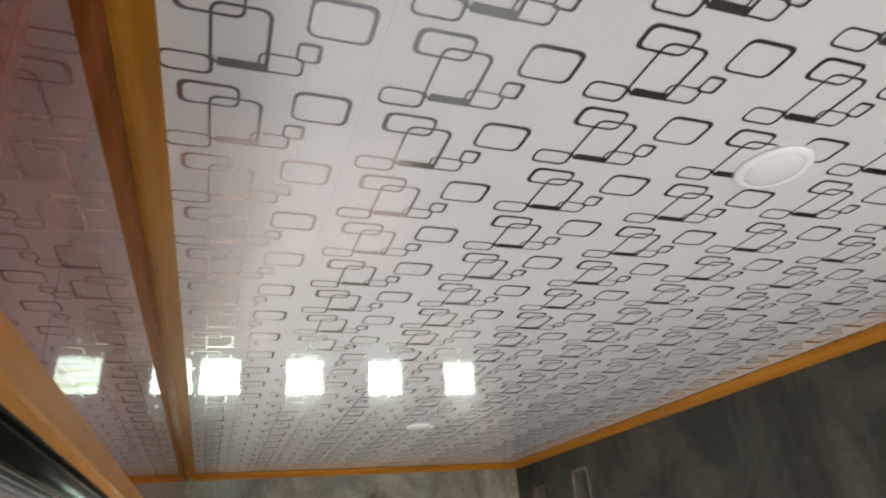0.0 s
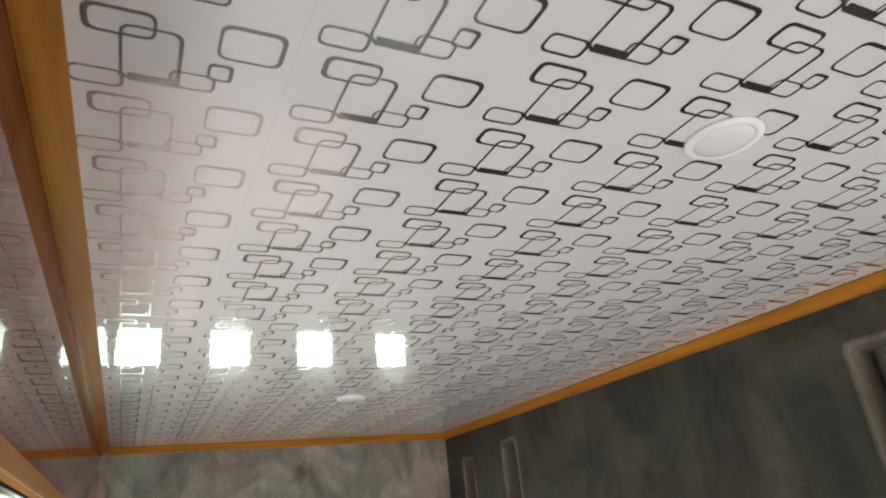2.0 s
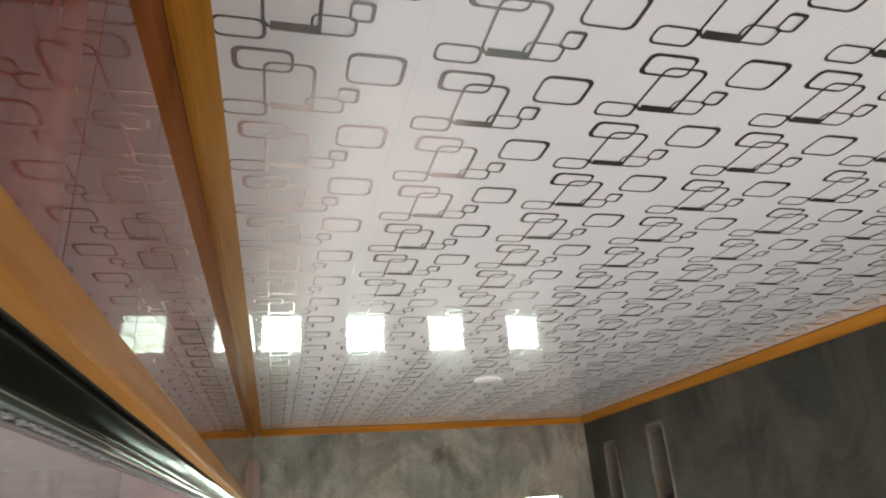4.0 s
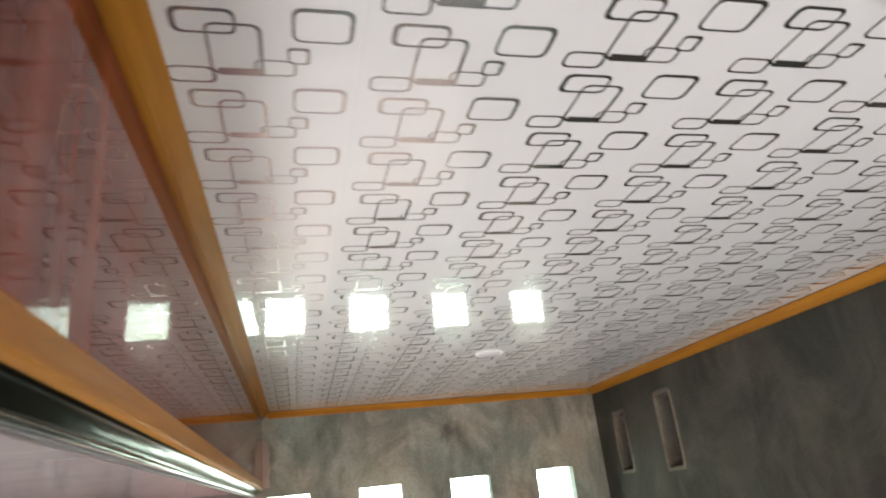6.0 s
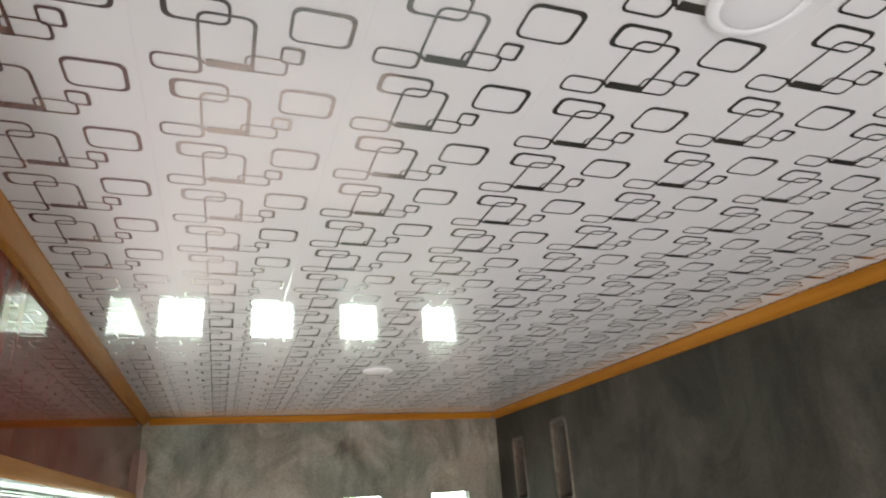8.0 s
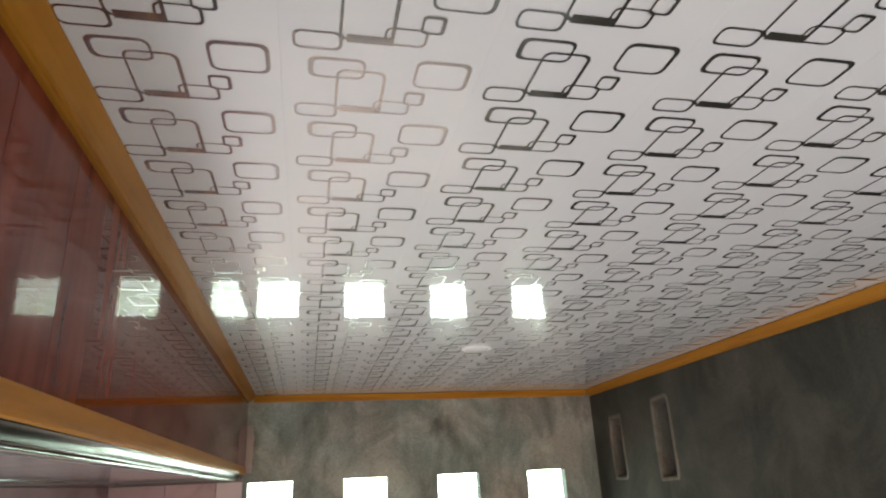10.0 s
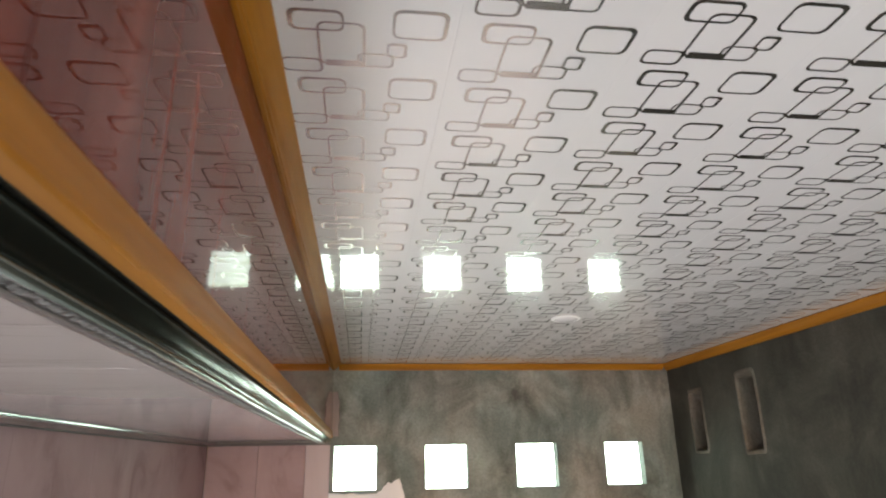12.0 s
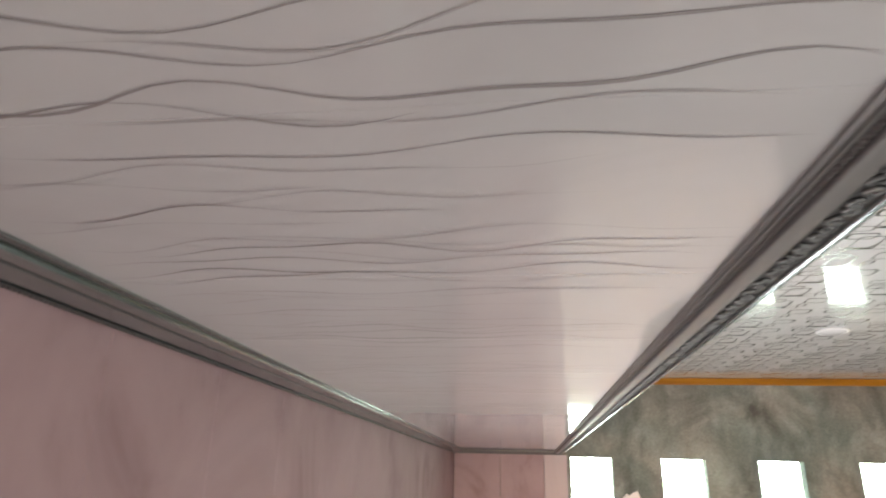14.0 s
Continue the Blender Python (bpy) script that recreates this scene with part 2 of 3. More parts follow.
def holed_wall(bm, u0, u1, z0, z1, holes, place):
    """A thick wall with rectangular openings through it. place(u, z, side) gives a point."""
    us = sorted({u0, u1, *[h[0] for h in holes], *[h[1] for h in holes]})
    zs = sorted({z0, z1, *[h[2] for h in holes], *[h[3] for h in holes]})

    def solid(i, j):
        if not (0 <= i < len(us) - 1 and 0 <= j < len(zs) - 1):
            return False
        u, z = (us[i] + us[i + 1]) / 2, (zs[j] + zs[j + 1]) / 2
        return not any(h[0] < u < h[1] and h[2] < z < h[3] for h in holes)
    cache = {}

    def v(i, j, s):
        if (i, j, s) not in cache:
            cache[i, j, s] = bm.verts.new(place(us[i], zs[j], s))
        return cache[i, j, s]
    for i in range(len(us) - 1):
        for j in range(len(zs) - 1):
            if not solid(i, j):
                continue
            for s in (0, 1):
                bm.faces.new((v(i, j, s), v(i + 1, j, s), v(i + 1, j + 1, s), v(i, j + 1, s)))
            for di, dj, a, b in ((-1, 0, (i, j), (i, j + 1)), (1, 0, (i + 1, j), (i + 1, j + 1)), (0, -1, (i, j), (i + 1, j)), (0, 1, (i, j + 1), (i + 1, j + 1))):
                if not solid(i + di, j + dj):
                    bm.faces.new((v(*a, 0), v(*b, 0), v(*b, 1), v(*a, 1)))


def rounded_ring(bm, x0, x1, y0, y1, z, radius, near, far, side0, side1, mat):
    """A flat rounded frame whose four strokes have their own widths."""
    outer, inner = [], []
    r = min(radius, (x1 - x0) * 0.42, (y1 - y0) * 0.42)
    ix0, ix1, iy0, iy1 = x0 + side0, x1 - side1, y0 + near, y1 - far
    ri = max(0.001, min(r - 0.002, (ix1 - ix0) * 0.4, (iy1 - iy0) * 0.4))
    for ox, oy, a0, (cx, cy), (kx, ky) in ((x1, y1, 0, (x1 - r, y1 - r), (ix1 - ri, iy1 - ri)), (x0, y1, 90, (x0 + r, y1 - r), (ix0 + ri, iy1 - ri)),
                                           (x0, y0, 180, (x0 + r, y0 + r), (ix0 + ri, iy0 + ri)), (x1, y0, 270, (x1 - r, y0 + r), (ix1 - ri, iy0 + ri))):
        for k in range(4):
            a = radians(a0 + 30 * k)
            outer.append(bm.verts.new((cx + r * math.cos(a), cy + r * math.sin(a), z)))
            inner.append(bm.verts.new((kx + ri * math.cos(a), ky + ri * math.sin(a), z)))
    n = len(outer)
    for i in range(n):
        f = bm.faces.new((outer[i], outer[(i + 1) % n], inner[(i + 1) % n], inner[i]))
        f.material_index = mat


def flat_rect(bm, x0, x1, y0, y1, z, mat):
    f = bm.faces.new([bm.verts.new(p) for p in ((x0, y0, z), (x1, y0, z), (x1, y1, z), (x0, y1, z))])
    f.material_index = mat


# ---------------------------------------------------------------- plan
ZC = 2.43            # main ceiling
ZS = 2.008           # lower soffit
XF = -0.136          # brown fascia of the step
XE, XW = 1.842, -0.785   # side walls
YN, YS = 3.963, -3.0     # far and rear walls
Y0 = -1.2            # where panels under the ceiling begin behind the camera
OPEN = [(-0.121, 0.110), (0.378, 0.614), (0.891, 1.126), (1.410, 1.637)]
OPEN_Z = (1.754, 1.985)
# Unseen opening in the east wall, added for its fill lamp.
EAST_FILL_OPENING = (-0.9, 0.2, 0.8, 1.8)
SLOTS = [(3.108, 3.252, 1.915, 2.276), (3.605, 3.735, 1.925, 2.238), (1.0, 1.226, 1.935, 2.268)]


def build_shell():
    bm = bmesh.new()
    box(bm, XW - 0.3, XE + 0.3, YS - 0.3, YN + 0.3, -0.12, 0.0)
    tagged(part("floor", bm, M_FLOOR), "dusty grey cement floor of the unfinished room", "floor", kind="structure")

    bm = bmesh.new()
    holed_wall(bm, XW - 0.14, XE + 0.14, 0.0, 2.75, [(a, b, *OPEN_Z) for a, b in OPEN], lambda u, z, s: (u, YN + 0.07 * s, z))
    tagged(part("wall_north", bm, M_CONC_N), "stained bare cement wall with four small square openings", "wall", kind="structure")

    bm = bmesh.new()
    holed_wall(bm, YS, YN - 0.002, 0.0, 2.75, SLOTS + [EAST_FILL_OPENING],
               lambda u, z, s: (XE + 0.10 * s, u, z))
    east = tagged(part("wall_east", bm, M_CONC_E), "stained cement wall with blocked slots, shade put into its colour", "wall", kind="structure")
    bm = bmesh.new()
    holed_wall(bm, YS, YN, 0.0, 2.75, [EAST_FILL_OPENING], lambda u, z, s: (XE + 0.102 + 0.098 * s, u, z))
    part("slot_backing", bm, M_NICHE, east, "raw brown masonry behind the slots")
    for ya, yb, za, zb in SLOTS:
        bm = bmesh.new()
        n, ring = 40, []
        rng = random.Random(int(ya * 100))
        for k in range(n):
            a = 6.28318 * k / n
            cx, sx = math.cos(a), math.sin(a)
            ex = (abs(cx) ** 0.18) * (1 if cx > 0 else -1)
            ez = (abs(sx) ** 0.18) * (1 if sx > 0 else -1)
            j = rng.uniform(-0.003, 0.003)
            row = []
            for o, h in ((-0.010, -0.095), (-0.004, -0.006), (0.001, 0.0035), (0.007, 0.003), (0.014, 0.001), (0.018, -0.002)):
                row.append(bm.verts.new((XE - h, (ya + yb) / 2 + ex * ((yb - ya) / 2 + o + j), (za + zb) / 2 + ez * ((zb - za) / 2 + o + j))))
            ring.append(row)
        for k in range(n):
            p, q = ring[k], ring[(k + 1) % n]
            for m in range(5):
                bm.faces.new((p[m], p[m + 1], q[m + 1], q[m]))
        lip = part("slot_lip", bm, M_NICHE, east, "rough rounded plaster lip of a slot")
        for f in lip.data.polygons:
            f.use_smooth = True

    bm = bmesh.new()
    # Low unseen opening, added only to let the west fill lamp in.
    holed_wall(bm, YS, YN - 0.002, 0.0, 2.75, [(1.1, 1.98, 0.02, 0.82)], lambda u, z, s: (XW - 0.012 - 0.128 * s, u, z))
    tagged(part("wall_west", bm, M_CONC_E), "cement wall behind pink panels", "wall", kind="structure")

    bm = bmesh.new()
    holed_wall(bm, XW - 0.14, XE + 0.14, 0.0, 2.75, [(0.1, 1.75, 0.02, 2.15)], lambda u, z, s: (u, YS - 0.14 * s, z))
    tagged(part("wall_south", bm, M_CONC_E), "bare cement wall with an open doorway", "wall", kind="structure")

    bm = bmesh.new()
    box(bm, XW - 0.2, XE + 0.2, YS - 0.2, YN + 0.2, 2.76, 2.9)
    tagged(part("roof_slab", bm, M_CONC_E), "concrete slab above the false ceiling", "slab", kind="structure")

    bm = bmesh.new()
    box(bm, -8, 10, 10.0, 10.05, -1.0, 9.0)
    tagged(part("backdrop", bm, M_BACK), "bright daylight with greenery outside the openings", "backdrop", kind="structure")
    bm = bmesh.new()
    box(bm, -60, 60, 4.4, 60, -0.3, -0.2)
    tagged(part("ground", bm, M_FLOOR), "bare earth outside the wall", "ground", kind="structure")


PITCH = 0.1488       # one repeat of the print along a panel
PHASE = [0.914, 0.919, 0.849, 0.843, 0.781, 0.793, 0.722, 0.722]


def motif(bm, x, y, z):
    """Linked rounded frames in silver foil; x, y is the left end of the thick bar."""
    R = rounded_ring
    x, y, fx, fy = x - 0.001, y + 0.0045, x, y
    R(bm, x - 0.044, x + 0.027, y - 0.117, y - 0.075, z, 0.011, 0.0055, 0.004, 0.0065, 0.0032, 1)
    R(bm, x - 0.009, x + 0.055, y - 0.095, y - 0.002, z - 0.0002, 0.012, 0.004, 0.004, 0.0034, 0.0045, 1)
    flat_rect(bm, x + 0.000, x + 0.055, y - 0.014, y, z - 0.0004, 1)
    R(bm, x - 0.062, x - 0.004, y - 0.015, y + 0.018, z - 0.0003, 0.010, 0.0034, 0.0036, 0.0032, 0.0042, 1)
    R(bm, x + 0.043, x + 0.094, y - 0.033, y - 0.001, z - 0.0006, 0.009, 0.0026, 0.0032, 0.0028, 0.0034, 1)
    R(bm, x + 0.083, x + 0.111, y - 0.058, y - 0.027, z - 0.0008, 0.006, 0.0048, 0.003, 0.003, 0.0046, 1)
    R(bm, fx + 0.088, fx + 0.160, fy - 0.121, fy - 0.063, z, 0.012, 0.0062, 0.0034, 0.0036, 0.0052, 1)


def build_ceiling():
    bm = bmesh.new()
    rng = random.Random(4)
    for k in range(8):
        x0 = -0.115 + 0.25 * k
        x1 = x0 + 0.25
        a, b = x0, x1
        if k == 0:
            a = XF
        if k == 7:
            b = XE
        dz = rng.uniform(-0.00015, 0.00015)
        prof = [(a, ZC + 0.008), (a, ZC + 0.0004), (a + 0.0010, ZC + dz), ((a + b) / 2, ZC + dz - 0.0002), (b - 0.0010, ZC - dz), (b, ZC + 0.0004), (b, ZC + 0.008)]
        sweep(bm, prof, Y0, YN, 'y', 1)
        bar = x0 + 0.0785
        i0 = int((Y0 + 0.15 - PHASE[k]) / PITCH) - 0
        y = PHASE[k] + PITCH * i0
        while y < YN - 0.03:
            if y > Y0 + 0.14:
                motif(bm, bar, y, ZC - 0.0008)
            y += PITCH
    # flat underside behind the camera
    box(bm, XF, XE, YS, Y0 - 0.001, ZC, ZC + 0.01)
    tagged(part("ceiling", bm, [M_CEIL, M_FOIL]), "glossy white plastic panel ceiling with silver linked-square print", "ceiling", kind="structure")


def cornice_profile(x, z, w, h):
    """An ogee strip for the corner of a wall at x and a ceiling at z; w < 0 reaches to the left."""
    s = 1 if w > 0 else -1
    w = abs(w)
    pts = [(0, 0), (w, 0), (w, -0.004), (w * 0.86, -0.007), (w * 0.74, -0.3 * h), (w * 0.50, -0.52 * h), (w * 0.34, -0.72 * h), (w * 0.30, -0.86 * h), (w * 0.20, -0.88 * h), (w * 0.18, -h), (0, -h)]
    return [(x + s * p, z + q) for p, q in pts]


def build_trims():
    bm = bmesh.new()
    sweep(bm, cornice_profile(XF + 0.0005, ZC - 0.002, 0.039, 0.034), Y0, YN - 0.001, 'y', 24)
    tagged(part("cornice_west", bm, M_ORANGE), "golden orange moulded cornice along the brown fascia", "cornice", kind="structure")
    bm = bmesh.new()
    sweep(bm, cornice_profile(XE - 0.0005, ZC - 0.002, -0.034, 0.038), Y0, YN - 0.001, 'y', 24)
    tagged(part("cornice_east", bm, M_ORANGE), "golden orange moulded cornice along the slotted cement wall", "cornice", kind="structure")
    bm = bmesh.new()
    sweep(bm, cornice_profile(YN - 0.0005, ZC - 0.003, -0.036, 0.034), XF + 0.028, XE - 0.030, 'x', 12)
    tagged(part("cornice_north", bm, M_ORANGE_X), "golden orange moulded cornice above the square openings", "cornice", kind="structure")
    # lower strip at the foot of the fascia
    bm = bmesh.new()
    z0, z1 = 2.026, 2.063
    prof = [(XF, z1), (XF + 0.002, z1), (XF + 0.003, z1 - 0.004), (XF + 0.0035, z1 - 0.012), (XF + 0.005, z1 - 0.020), (XF + 0.006, z1 - 0.026), (XF + 0.006, z0 + 0.003), (XF + 0.004, z0), (XF - 0.009, z0), (XF - 0.009, z0 + 0.003), (XF, z0 + 0.003)]
    sweep(bm, prof, Y0, YN - 0.002, 'y', 24)
    tagged(part("fascia_edging", bm, M_ORANGE), "golden orange moulding at the foot of the fascia", "moulding", kind="structure")


def ribbon(bm, x0, x1, y, amp, wave, phase, width, z, mat, rng, dens=60):
    """A wavy printed hairline whose stroke swells and thins."""
    n = max(6, int(abs(x1 - x0) * dens))
    p2, p3 = rng.uniform(0, 6.3), rng.uniform(0, 6.3)
    prev = None
    for i in range(n + 1):
        t = i / n
        x = x0 + (x1 - x0) * t
        yy = y + amp * math.sin(x * 6.283 / wave + phase) + amp * 0.55 * math.sin(x * 6.283 / (wave * 0.53) + p2)
        w = 0.68 * width * (0.30 + 0.70 * abs(math.sin(3.14159 * t * 1.6 + p3))) * min(1.0, 6 * t + 0.05, 6 * (1 - t) + 0.05)
        cur = (bm.verts.new((x, yy - w / 2, z)), bm.verts.new((x, yy + w / 2, z)))
        if prev:
            bm.faces.new((prev[0], cur[0], cur[1], prev[1])).material_index = mat
        prev = cur


def build_soffit():
    rng = random.Random(11)
    xa, xb = XW, -0.169
    bm = bmesh.new()
    box(bm, xa, xb, YS, YN, ZS + 0.006, ZS + 0.012)
    sof = tagged(part("soffit", bm, M_SOFFIT), "glossy pinkish white plastic soffit with grey wavy print", "soffit", kind="structure")
    bm = bmesh.new()
    sweep(bm, [(0.0001, ZS + 0.0055), (0.0001, ZS + 0.0002), (0.0004, ZS), (0.2496, ZS), (0.2499, ZS + 0.0002), (0.2499, ZS + 0.0055)], xa, xb, 'x', 1)
    first = part("panel", bm, M_SOFFIT, sof)
    for k in range(-14, 14):
        y = 0.585 + 0.25 * k
        if y + 0.25 > YN or y < YS:
            continue
        ob = first if k == 0 else new("panel", first.data)
        ob.parent = sof
        ob.location = (0, y, 0)
    bm = bmesh.new()
    z = ZS - 0.0004
    low = 0
    # the main strokes of the print, one group in each panel
    base = 0.312 - 0.25 * 4
    g = 0
    while base < YN - 0.12:
        for dy, amp, wid, mat, span in ((0.004, 0.0085, 0.0040, 1, (0.0, 1.0)), (-0.024, 0.0075, 0.0026, 1, (0.02, 0.97)), (-0.052, 0.0090, 0.0030, 1, (0.1, 1.0)), (-0.066, 0.0090, 0.0020, 2, (0.0, 0.72)),
                                        (0.060, 0.0060, 0.0024, 1, (0.15, 0.98)), (0.074, 0.0070, 0.0018, 2, (0.0, 0.8)), (0.135, 0.0085, 0.0022, 1, (0.05, 0.62)), (0.030, 0.0055, 0.0020, 2, (0.3, 0.95)), (0.020, 0.0110, 0.0026, 1, (0.0, 0.62)), (-0.036, 0.0110, 0.0022, 2, (0.35, 1.0)),
                                        (0.110, 0.0060, 0.0018, 2, (0.25, 0.8)), (0.150, 0.0050, 0.0016, 2, (0.0, 0.5)), (-0.075, 0.0080, 0.0020, 2, (0.2, 1.0)), (0.092, 0.0070, 0.0016, 2, (0.1, 0.5))):
            sx = XW + 0.07 + (0.50) * span[0]
            ex = XW + 0.07 + (0.50) * span[1]
            ribbon(bm, sx, ex, base + dy + rng.uniform(-0.004, 0.004), amp, 0.26 + rng.uniform(-0.03, 0.05), 2.2 + 0.7 * g + rng.uniform(-0.5, 0.5), wid, z - 0.00002 * (low % 14), mat, rng)
            low += 1
        base += 0.25
        g += 1
    prt = part("wavy_print", bm, [M_LINE, M_LINE, M_LINE_PALE], sof, "grey wavy hairline print")
    prt["kind"] = "stuff"


def build_fascia():
    bm = bmesh.new()
    box(bm, XF - 0.14, XF - 0.010, YS, YN - 0.002, ZS + 0.024, ZC + 0.2)
    fas = tagged(part("fascia", bm, M_CONC_E), "upright step between two ceiling levels, clad in red-brown panels", "fascia", kind="structure")
    bm = bmesh.new()
    w, z0, z1 = 0.2, 2.046, ZC + 0.005
    sweep(bm, [(XF - 0.008, 0.0004), (XF - 0.0004, 0.0005), (XF, 0.0010), (XF, w - 0.0010), (XF - 0.0004, w - 0.0005), (XF - 0.008, w - 0.0004)], z0, z1, 'y', 1)
    for v in bm.verts:     # the strip was drawn along y: turn it upright
        v.co = Vector((v.co.x, v.co.z, v.co.y))
    first = part("panel", bm, M_BROWN, fas)
    k, y = 0, YN - 0.002 - w
    while y > -1.3:
        ob = first if k == 0 else new("panel", first.data)
        ob.parent = fas
        ob.location = (0, y, 0)
        y -= w
        k += 1


def build_silver():
    """Ornate silver mouldings round the soffit: beaded lips, a plain fillet and a scroll band."""
    def run(name, label, prof, mat):
        b = bmesh.new()
        sweep(b, prof, Y0, YN - 0.012, 'y', 1)
        return tagged(part(name, b, mat), label, "moulding", kind="structure")
    z = ZS
    right = run("edge_moulding", "silver edge moulding with beads and scrolls along the soffit",
                [(-0.2090, z), (-0.2090, z - 0.0030), (-0.2075, z - 0.0042), (-0.2062, z - 0.0030), (-0.2052, z - 0.0030), (-0.2045, z - 0.0050), (-0.2030, z - 0.0052), (-0.2025, z - 0.0040), (-0.1975, z - 0.0045), (-0.1968, z - 0.0072),
                 (-0.1840, z - 0.0100), (-0.1832, z - 0.0075), (-0.1680, z - 0.0072), (-0.1672, z - 0.0090), (-0.1660, z + 0.0025), (-0.2090, z + 0.0025)], M_SILVER_SATIN)

    # Thin dark strip that puts recess and edge shade into the moulding.
    def dark_strip(x0, x1, zz, parent):
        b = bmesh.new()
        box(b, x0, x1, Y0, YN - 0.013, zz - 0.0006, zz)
        part("dark_strip", b, M_DARK, parent, "dark strip for shade in the moulding's recesses and lower edge")
    dark_strip(-0.2024, -0.1976, z - 0.0046, right)
    dark_strip(-0.1831, -0.1682, z - 0.0077, right)
    b = bmesh.new()
    sweep(b, [(-0.1671, z - 0.0100), (-0.1660, z - 0.0116), (-0.1642, z - 0.0124), (-0.1622, z - 0.0118), (-0.1606, z - 0.0100), (-0.1598, z - 0.0074), (-0.1600, z - 0.0040), (-0.1660, z - 0.0040)], Y0, YN - 0.013, 'y', 1)
    lip = part("lip", b, M_SILVER, right, "bright rounded silver lip")
    # Silver face coloured dark for what it mirrors below the orange strip.
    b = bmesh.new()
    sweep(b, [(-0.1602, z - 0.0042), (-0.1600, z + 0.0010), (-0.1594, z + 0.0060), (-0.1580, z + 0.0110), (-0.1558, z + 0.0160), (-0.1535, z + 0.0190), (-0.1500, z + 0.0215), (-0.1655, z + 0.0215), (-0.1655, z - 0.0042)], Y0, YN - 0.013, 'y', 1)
    cove = part("cove", b, M_COVE, right, "polished silver hollow beside the orange moulding, dark reflection in its colour")
    for ob in (lip, cove):
        for p in ob.data.polygons:
            p.use_smooth = len(p.vertices) == 4
    b = bmesh.new()
    sweep(b, [(-0.1966, z - 0.0074), (-0.1960, z - 0.0086), (-0.1935, z - 0.0098), (-0.1905, z - 0.0106), (-0.1875, z - 0.0110), (-0.1852, z - 0.0110), (-0.1843, z - 0.0100)], Y0, YN - 0.013, 'y', 1)
    part("fillet", b, M_FILLET, right, "smooth pale rounded fillet")

    def beads(x, zz, r, step, parent, y0, y1):
        b = bmesh.new()
        y = y0
        while y < y1:
            top = b.verts.new((x, y, zz - r))
            ring = [b.verts.new((x + r * math.cos(a), y + r * math.sin(a), zz)) for a in (0.4, 1.45, 2.5, 3.54, 4.59, 5.64)]
            mid = [b.verts.new((x + 0.75 * r * math.cos(a), y + 0.75 * r * math.sin(a), zz - 0.66 * r)) for a in (0.4, 1.45, 2.5, 3.54, 4.59, 5.64)]
            for i in range(6):
                j = (i + 1) % 6
                b.faces.new((ring[i], ring[j], mid[j], mid[i]))
                b.faces.new((mid[i], mid[j], top))
            y += step
        ob = part("bead_row", b, M_BEAD, parent, "row of tiny dark beads")
        for p in ob.data.polygons:
            p.use_smooth = True
        ob["kind"] = "stuff"
    beads(-0.2000, z - 0.0052, 0.0021, 0.0052, right, -0.3, YN - 0.02)

    # scroll band: curls of round wire, each turned against the next
    b = bmesh.new()
    y, k = -0.3, 0
    rng = random.Random(8)
    while y < YN - 0.03:
        far = y > 1.6
        n, sides = (10, 3) if far else (18, 5)
        cx, cy, prev = -0.1755 + rng.uniform(-0.001, 0.001), y, None
        sgn, turn, wind, size = (1 if k % 2 else -1), rng.uniform(0.0, 2.2), rng.uniform(4.6, 7.6), rng.uniform(0.0046, 0.0066)
        for i in range(n + 1):
            t = i / n
            a = turn + t * wind
            r = size * (1 - 0.62 * t)
            p = Vector((cx + sgn * r * math.cos(a), cy + r * math.sin(a) * 1.05, z - 0.0085 - 0.0012 * math.sin(t * 3.1)))
            out = Vector((sgn * math.cos(a), math.sin(a), 0))
            th = 0.0017 * (1.15 - 0.45 * t)
            ring = [b.verts.new(p + out * (th * math.cos(6.283 * s / sides)) + Vector((0, 0, th * math.sin(6.283 * s / sides)))) for s in range(sides)]
            if prev:
                for s in range(sides):
                    b.faces.new((prev[s], prev[(s + 1) % sides], ring[(s + 1) % sides], ring[s]))
            prev = ring
        y += 0.0125 + rng.uniform(-0.0015, 0.0015)
        k += 1
    ob = part("scroll_band", b, M_CHROME, right, "dull silver scroll ornament on a dark ground")
    ob["kind"] = "stuff"
    for p in ob.data.polygons:
        p.use_smooth = True

    right.location.x = -0.005

    # corner moulding where the soffit meets the pink wall
    x = XW
    left = run("corner_moulding", "silver corner moulding between soffit and pink wall",
               [(x + 0.066, z), (x + 0.066, z - 0.002), (x + 0.061, z - 0.0035), (x + 0.0580, z - 0.001), (x + 0.0552, z - 0.001), (x + 0.054, z - 0.0040), (x + 0.0515, z - 0.0062), (x + 0.048, z - 0.0077), (x + 0.044, z - 0.0086), (x + 0.040, z - 0.0090), (x + 0.0365, z - 0.0084),
                (x + 0.0345, z - 0.0084), (x + 0.033, z - 0.0094), (x + 0.027, z - 0.0108), (x + 0.019, z - 0.0126), (x + 0.011, z - 0.0138), (x + 0.008, z - 0.0132), (x + 0.006, z - 0.0142), (x + 0.001, z - 0.0148), (x + 0.001, z)], M_SILVER)
    dark_strip(x + 0.0553, x + 0.0579, z - 0.0013, left)
    dark_strip(x + 0.0346, x + 0.0364, z - 0.0088, left)
    # Shadow under the lower edge, laid over the lip as a dark strip.
    dark_strip(x + 0.0011, x + 0.0095, z - 0.0151, left)
    beads(x + 0.0630, z - 0.0026, 0.0016, 0.0042, left, -0.3, YN - 0.02)
    beads(x + 0.0050, z - 0.0157, 0.0024, 0.0062, left, -0.3, YN - 0.02)
    # short length across the far end
    b = bmesh.new()
    yy = YN - 0.012
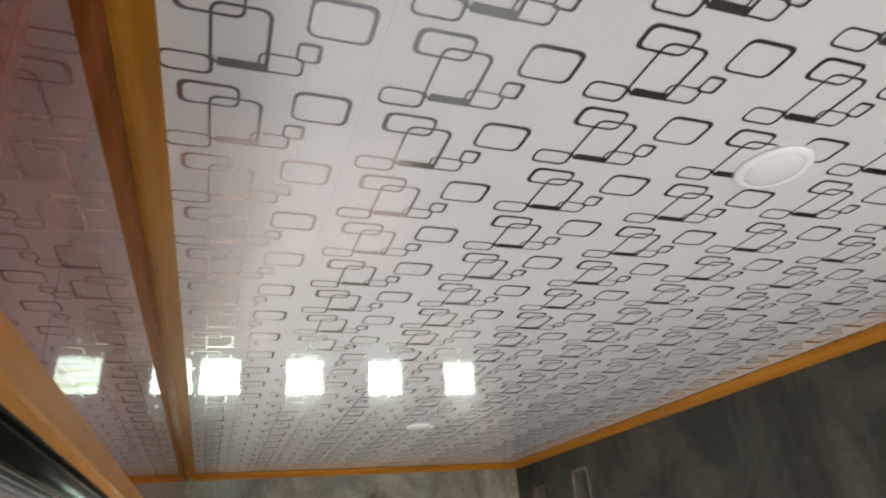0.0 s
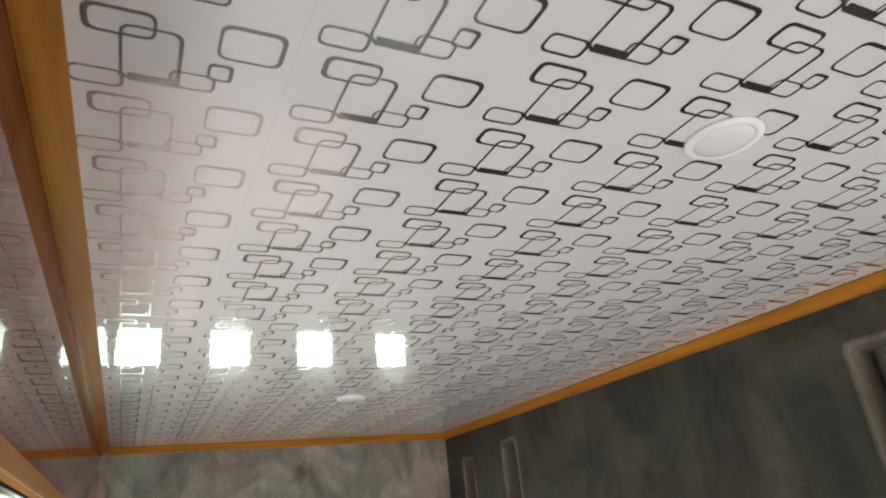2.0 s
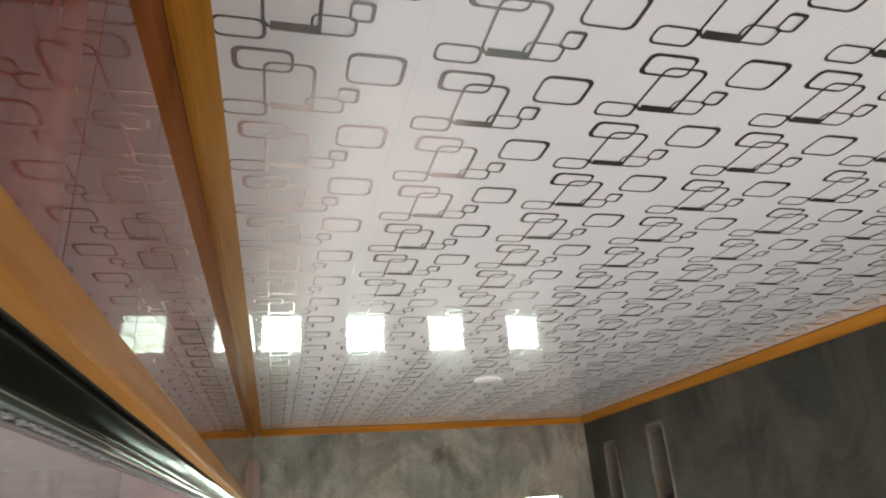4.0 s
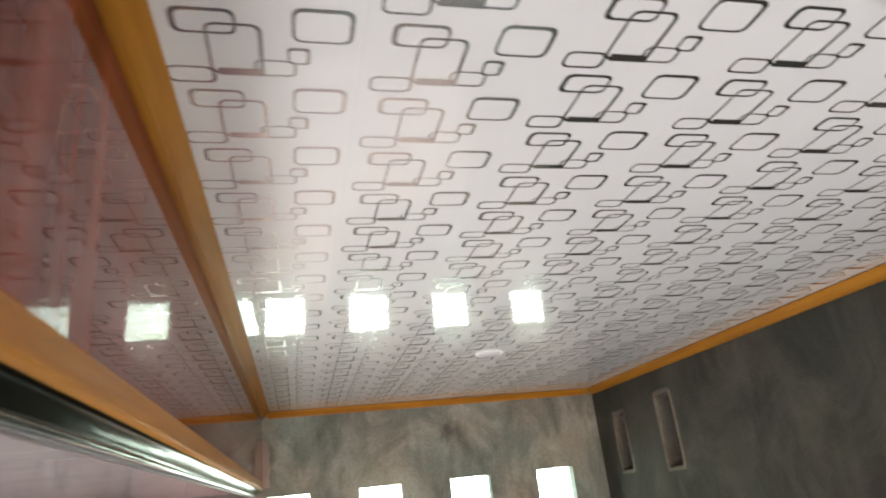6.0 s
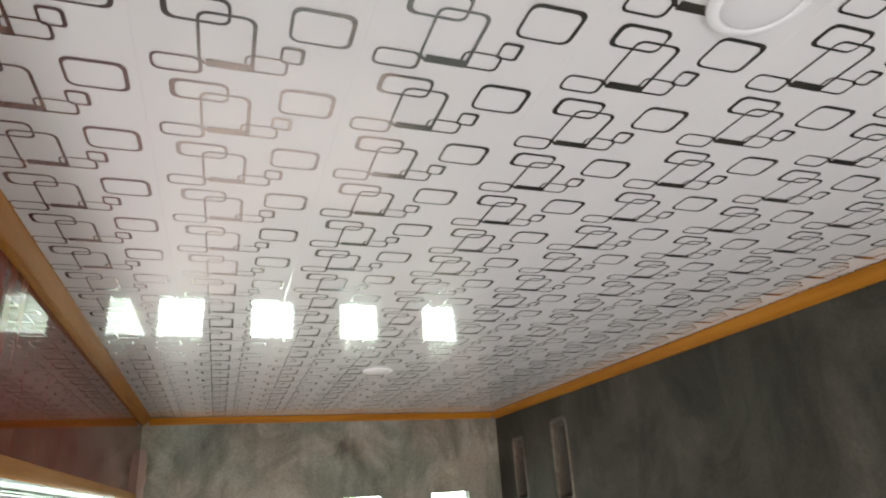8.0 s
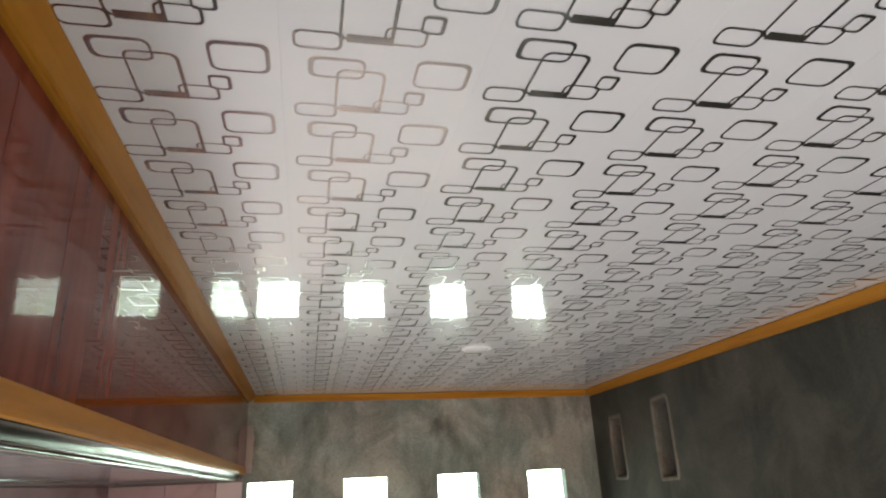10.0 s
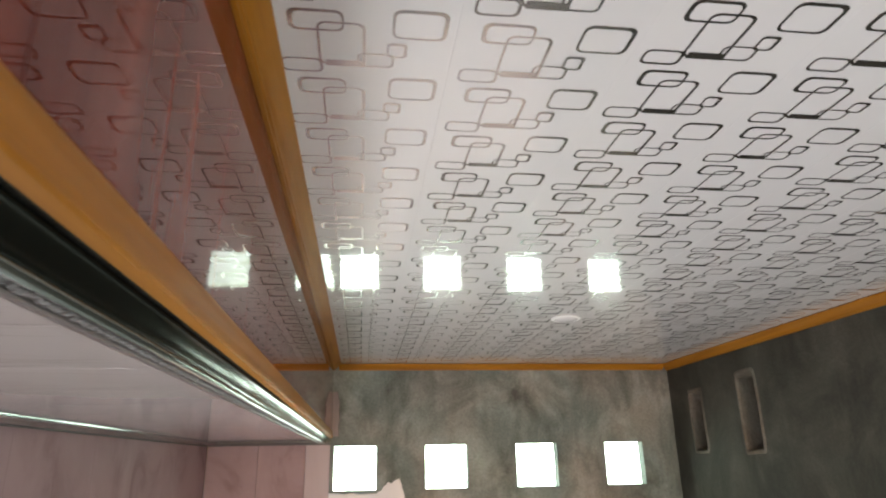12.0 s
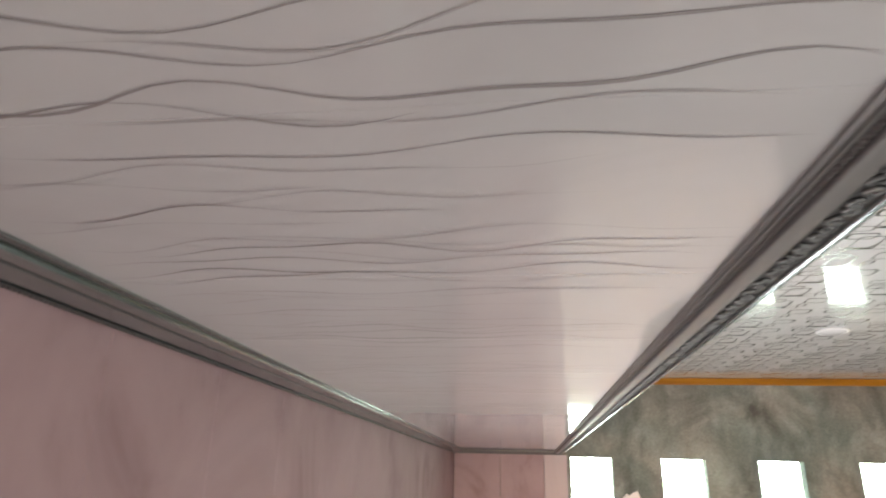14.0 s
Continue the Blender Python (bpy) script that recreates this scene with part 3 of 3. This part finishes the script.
    sweep(b, [(yy, z), (yy - 0.030, z), (yy - 0.030, z - 0.003), (yy - 0.024, z - 0.006), (yy - 0.018, z - 0.004), (yy - 0.012, z - 0.010), (yy - 0.004, z - 0.016), (yy, z - 0.016)], x + 0.002, -0.142, 'x', 1)
    tagged(part("end_moulding", b, M_SILVER_SATIN), "short silver moulding across the end of the soffit", "moulding", kind="structure")


def build_pink():
    bm = bmesh.new()
    w = 0.25
    sweep(bm, [(XW - 0.010, 0.0004), (XW - 0.0004, 0.0005), (XW, 0.0011), (XW, w - 0.0011), (XW - 0.0004, w - 0.0005), (XW - 0.010, w - 0.0004)], 0.0, ZS + 0.005, 'y', 1)
    for v in bm.verts:
        v.co = Vector((v.co.x, v.co.z, v.co.y))
    west = bpy.data.objects["wall_west"]
    first = part("panel", bm, M_PINK, west, "pink marbled plastic panel")
    # Shortened panel, leaving the added west fill opening clear.
    bm = bmesh.new()
    bm.from_mesh(first.data)
    for v in bm.verts:
        v.co.z = max(v.co.z, 0.82)
    short = bpy.data.meshes.new("panel")
    bm.to_mesh(short)
    bm.free()
    short.materials.append(M_PINK)
    k, y = 0, YN - 0.014 - w
    while y > YS:
        ob = first if k == 0 else new("panel", short if 0.86 < y < 1.97 else first.data)
        ob.parent = west
        ob.location = (0, y, 0)
        ob["label"] = "pink marbled plastic panel"
        y -= w
        k += 1
    north = bpy.data.objects["wall_north"]
    for a, b, m in ((XW + 0.001, -0.52, M_PINK), (-0.519, -0.272, M_PINK), (-0.271, -0.142, M_COAT_PANEL)):
        bm = bmesh.new()
        sweep(bm, [(a + 0.0004, YN - 0.001), (a + 0.0006, YN - 0.009), (a + 0.0025, YN - 0.011), (b - 0.0025, YN - 0.011), (b - 0.0006, YN - 0.009), (b - 0.0004, YN - 0.001)], 0.0, ZS - 0.001, 'y', 1)
        for v in bm.verts:
            v.co = Vector((v.co.x, v.co.z, v.co.y))
        part("panel", bm, m, north, "pink marbled plastic panel")

    # ragged pale coat over the lower part of the far wall
    rng = random.Random(3)
    top = [(-0.142, 1.742), (-0.02, 1.738), (0.10, 1.735), (0.128, 1.745), (0.15, 1.775), (0.172, 1.790), (0.188, 1.783), (0.205, 1.803), (0.232, 1.806), (0.246, 1.76), (0.262, 1.70), (0.285, 1.60), (0.30, 1.42), (0.36, 1.25), (0.55, 1.12), (0.9, 1.08), (1.15, 1.02), (1.22, 0.8), (1.25, 0.4), (1.27, 0.0)]
    line = []
    for (xa, za), (xb, zb) in zip(top, top[1:]):
        for t in (0.0, 0.34, 0.67):
            line.append((xa + (xb - xa) * t + rng.uniform(-0.005, 0.005), za + (zb - za) * t + rng.uniform(-0.005, 0.005)))
    line.append(top[-1])
    bm = bmesh.new()
    front = [bm.verts.new((px, YN - 0.005, max(pz, 0.002))) for px, pz in line]
    back = [bm.verts.new((px + 0.003, YN - 0.0005, max(pz, 0.002) + 0.003)) for px, pz in line]
    foot = bm.verts.new((-0.142, YN - 0.005, 0.002))
    for i in range(len(line) - 1):
        bm.faces.new((foot, front[i + 1], front[i]))
        bm.faces.new((front[i], front[i + 1], back[i + 1], back[i]))
    part("pale_coat", bm, M_PALE, north, "ragged pale pink coat on the lower wall")
    # pale sliver beside the end of the fascia
    bm = bmesh.new()
    edge = [(-0.100, 2.035), (-0.104, 2.09), (-0.096, 2.12), (-0.102, 2.17), (-0.098, 2.21), (-0.108, 2.25), (-0.112, 2.275)]
    f = [bm.verts.new((px, YN - 0.006, pz)) for px, pz in edge]
    g = [bm.verts.new((XF + 0.001, YN - 0.006, pz)) for px, pz in edge]
    h = [bm.verts.new((px + 0.003, YN - 0.0005, pz)) for px, pz in edge]
    for i in range(len(edge) - 1):
        bm.faces.new((f[i], f[i + 1], g[i + 1], g[i]))
        bm.faces.new((f[i], f[i + 1], h[i + 1], h[i]))
    part("pale_sliver", bm, M_FILLER, north, "pale ragged filler beside the fascia")


def lathe(bm, prof, n=40):
    rings = []
    for r, z in prof:
        rings.append([bm.verts.new((r * math.cos(6.28318 * k / n), r * math.sin(6.28318 * k / n), z)) for k in range(n)])
    for a, b in zip(rings, rings[1:]):
        for k in range(n):
            bm.faces.new((a[k], a[(k + 1) % n], b[(k + 1) % n], b[k]))
    bm.faces.new(rings[-1])


def build_lamps():
    lamp = new("ceiling_light")
    bm = bmesh.new()
    lathe(bm, [(0.034, 0.0), (0.0590, -0.0003), (0.0602, -0.0020), (0.0592, -0.0044), (0.0560, -0.0064), (0.0515, -0.0074), (0.0475, -0.0074), (0.0462, -0.0064), (0.0460, -0.005)])
    rim = part("rim", bm, M_LAMP, lamp, "white round plastic rim")
    bm = bmesh.new()
    lathe(bm, [(0.0459, -0.0050), (0.0440, -0.0074), (0.0395, -0.0098), (0.0330, -0.0116), (0.0250, -0.0129), (0.0150, -0.0137), (0.004, -0.0140)])
    dif = part("diffuser", bm, M_DIFF, lamp, "milky unlit diffuser")
    for ob in (rim, dif):
        for p in ob.data.polygons:
            p.use_smooth = True
    tagged(lamp, "small round white ceiling light, unlit, flush with the panels", "ceiling light", "ceiling lights")
    lamp.location = (0.798, 0.657, ZC - 0.0012)
    copy_thing(lamp, pose(0.821, 2.696, ZC - 0.0012, 0, 0, 70))


build_shell()
build_ceiling()
build_trims()
build_soffit()
build_silver()
build_lamps()
build_fascia()
build_pink()
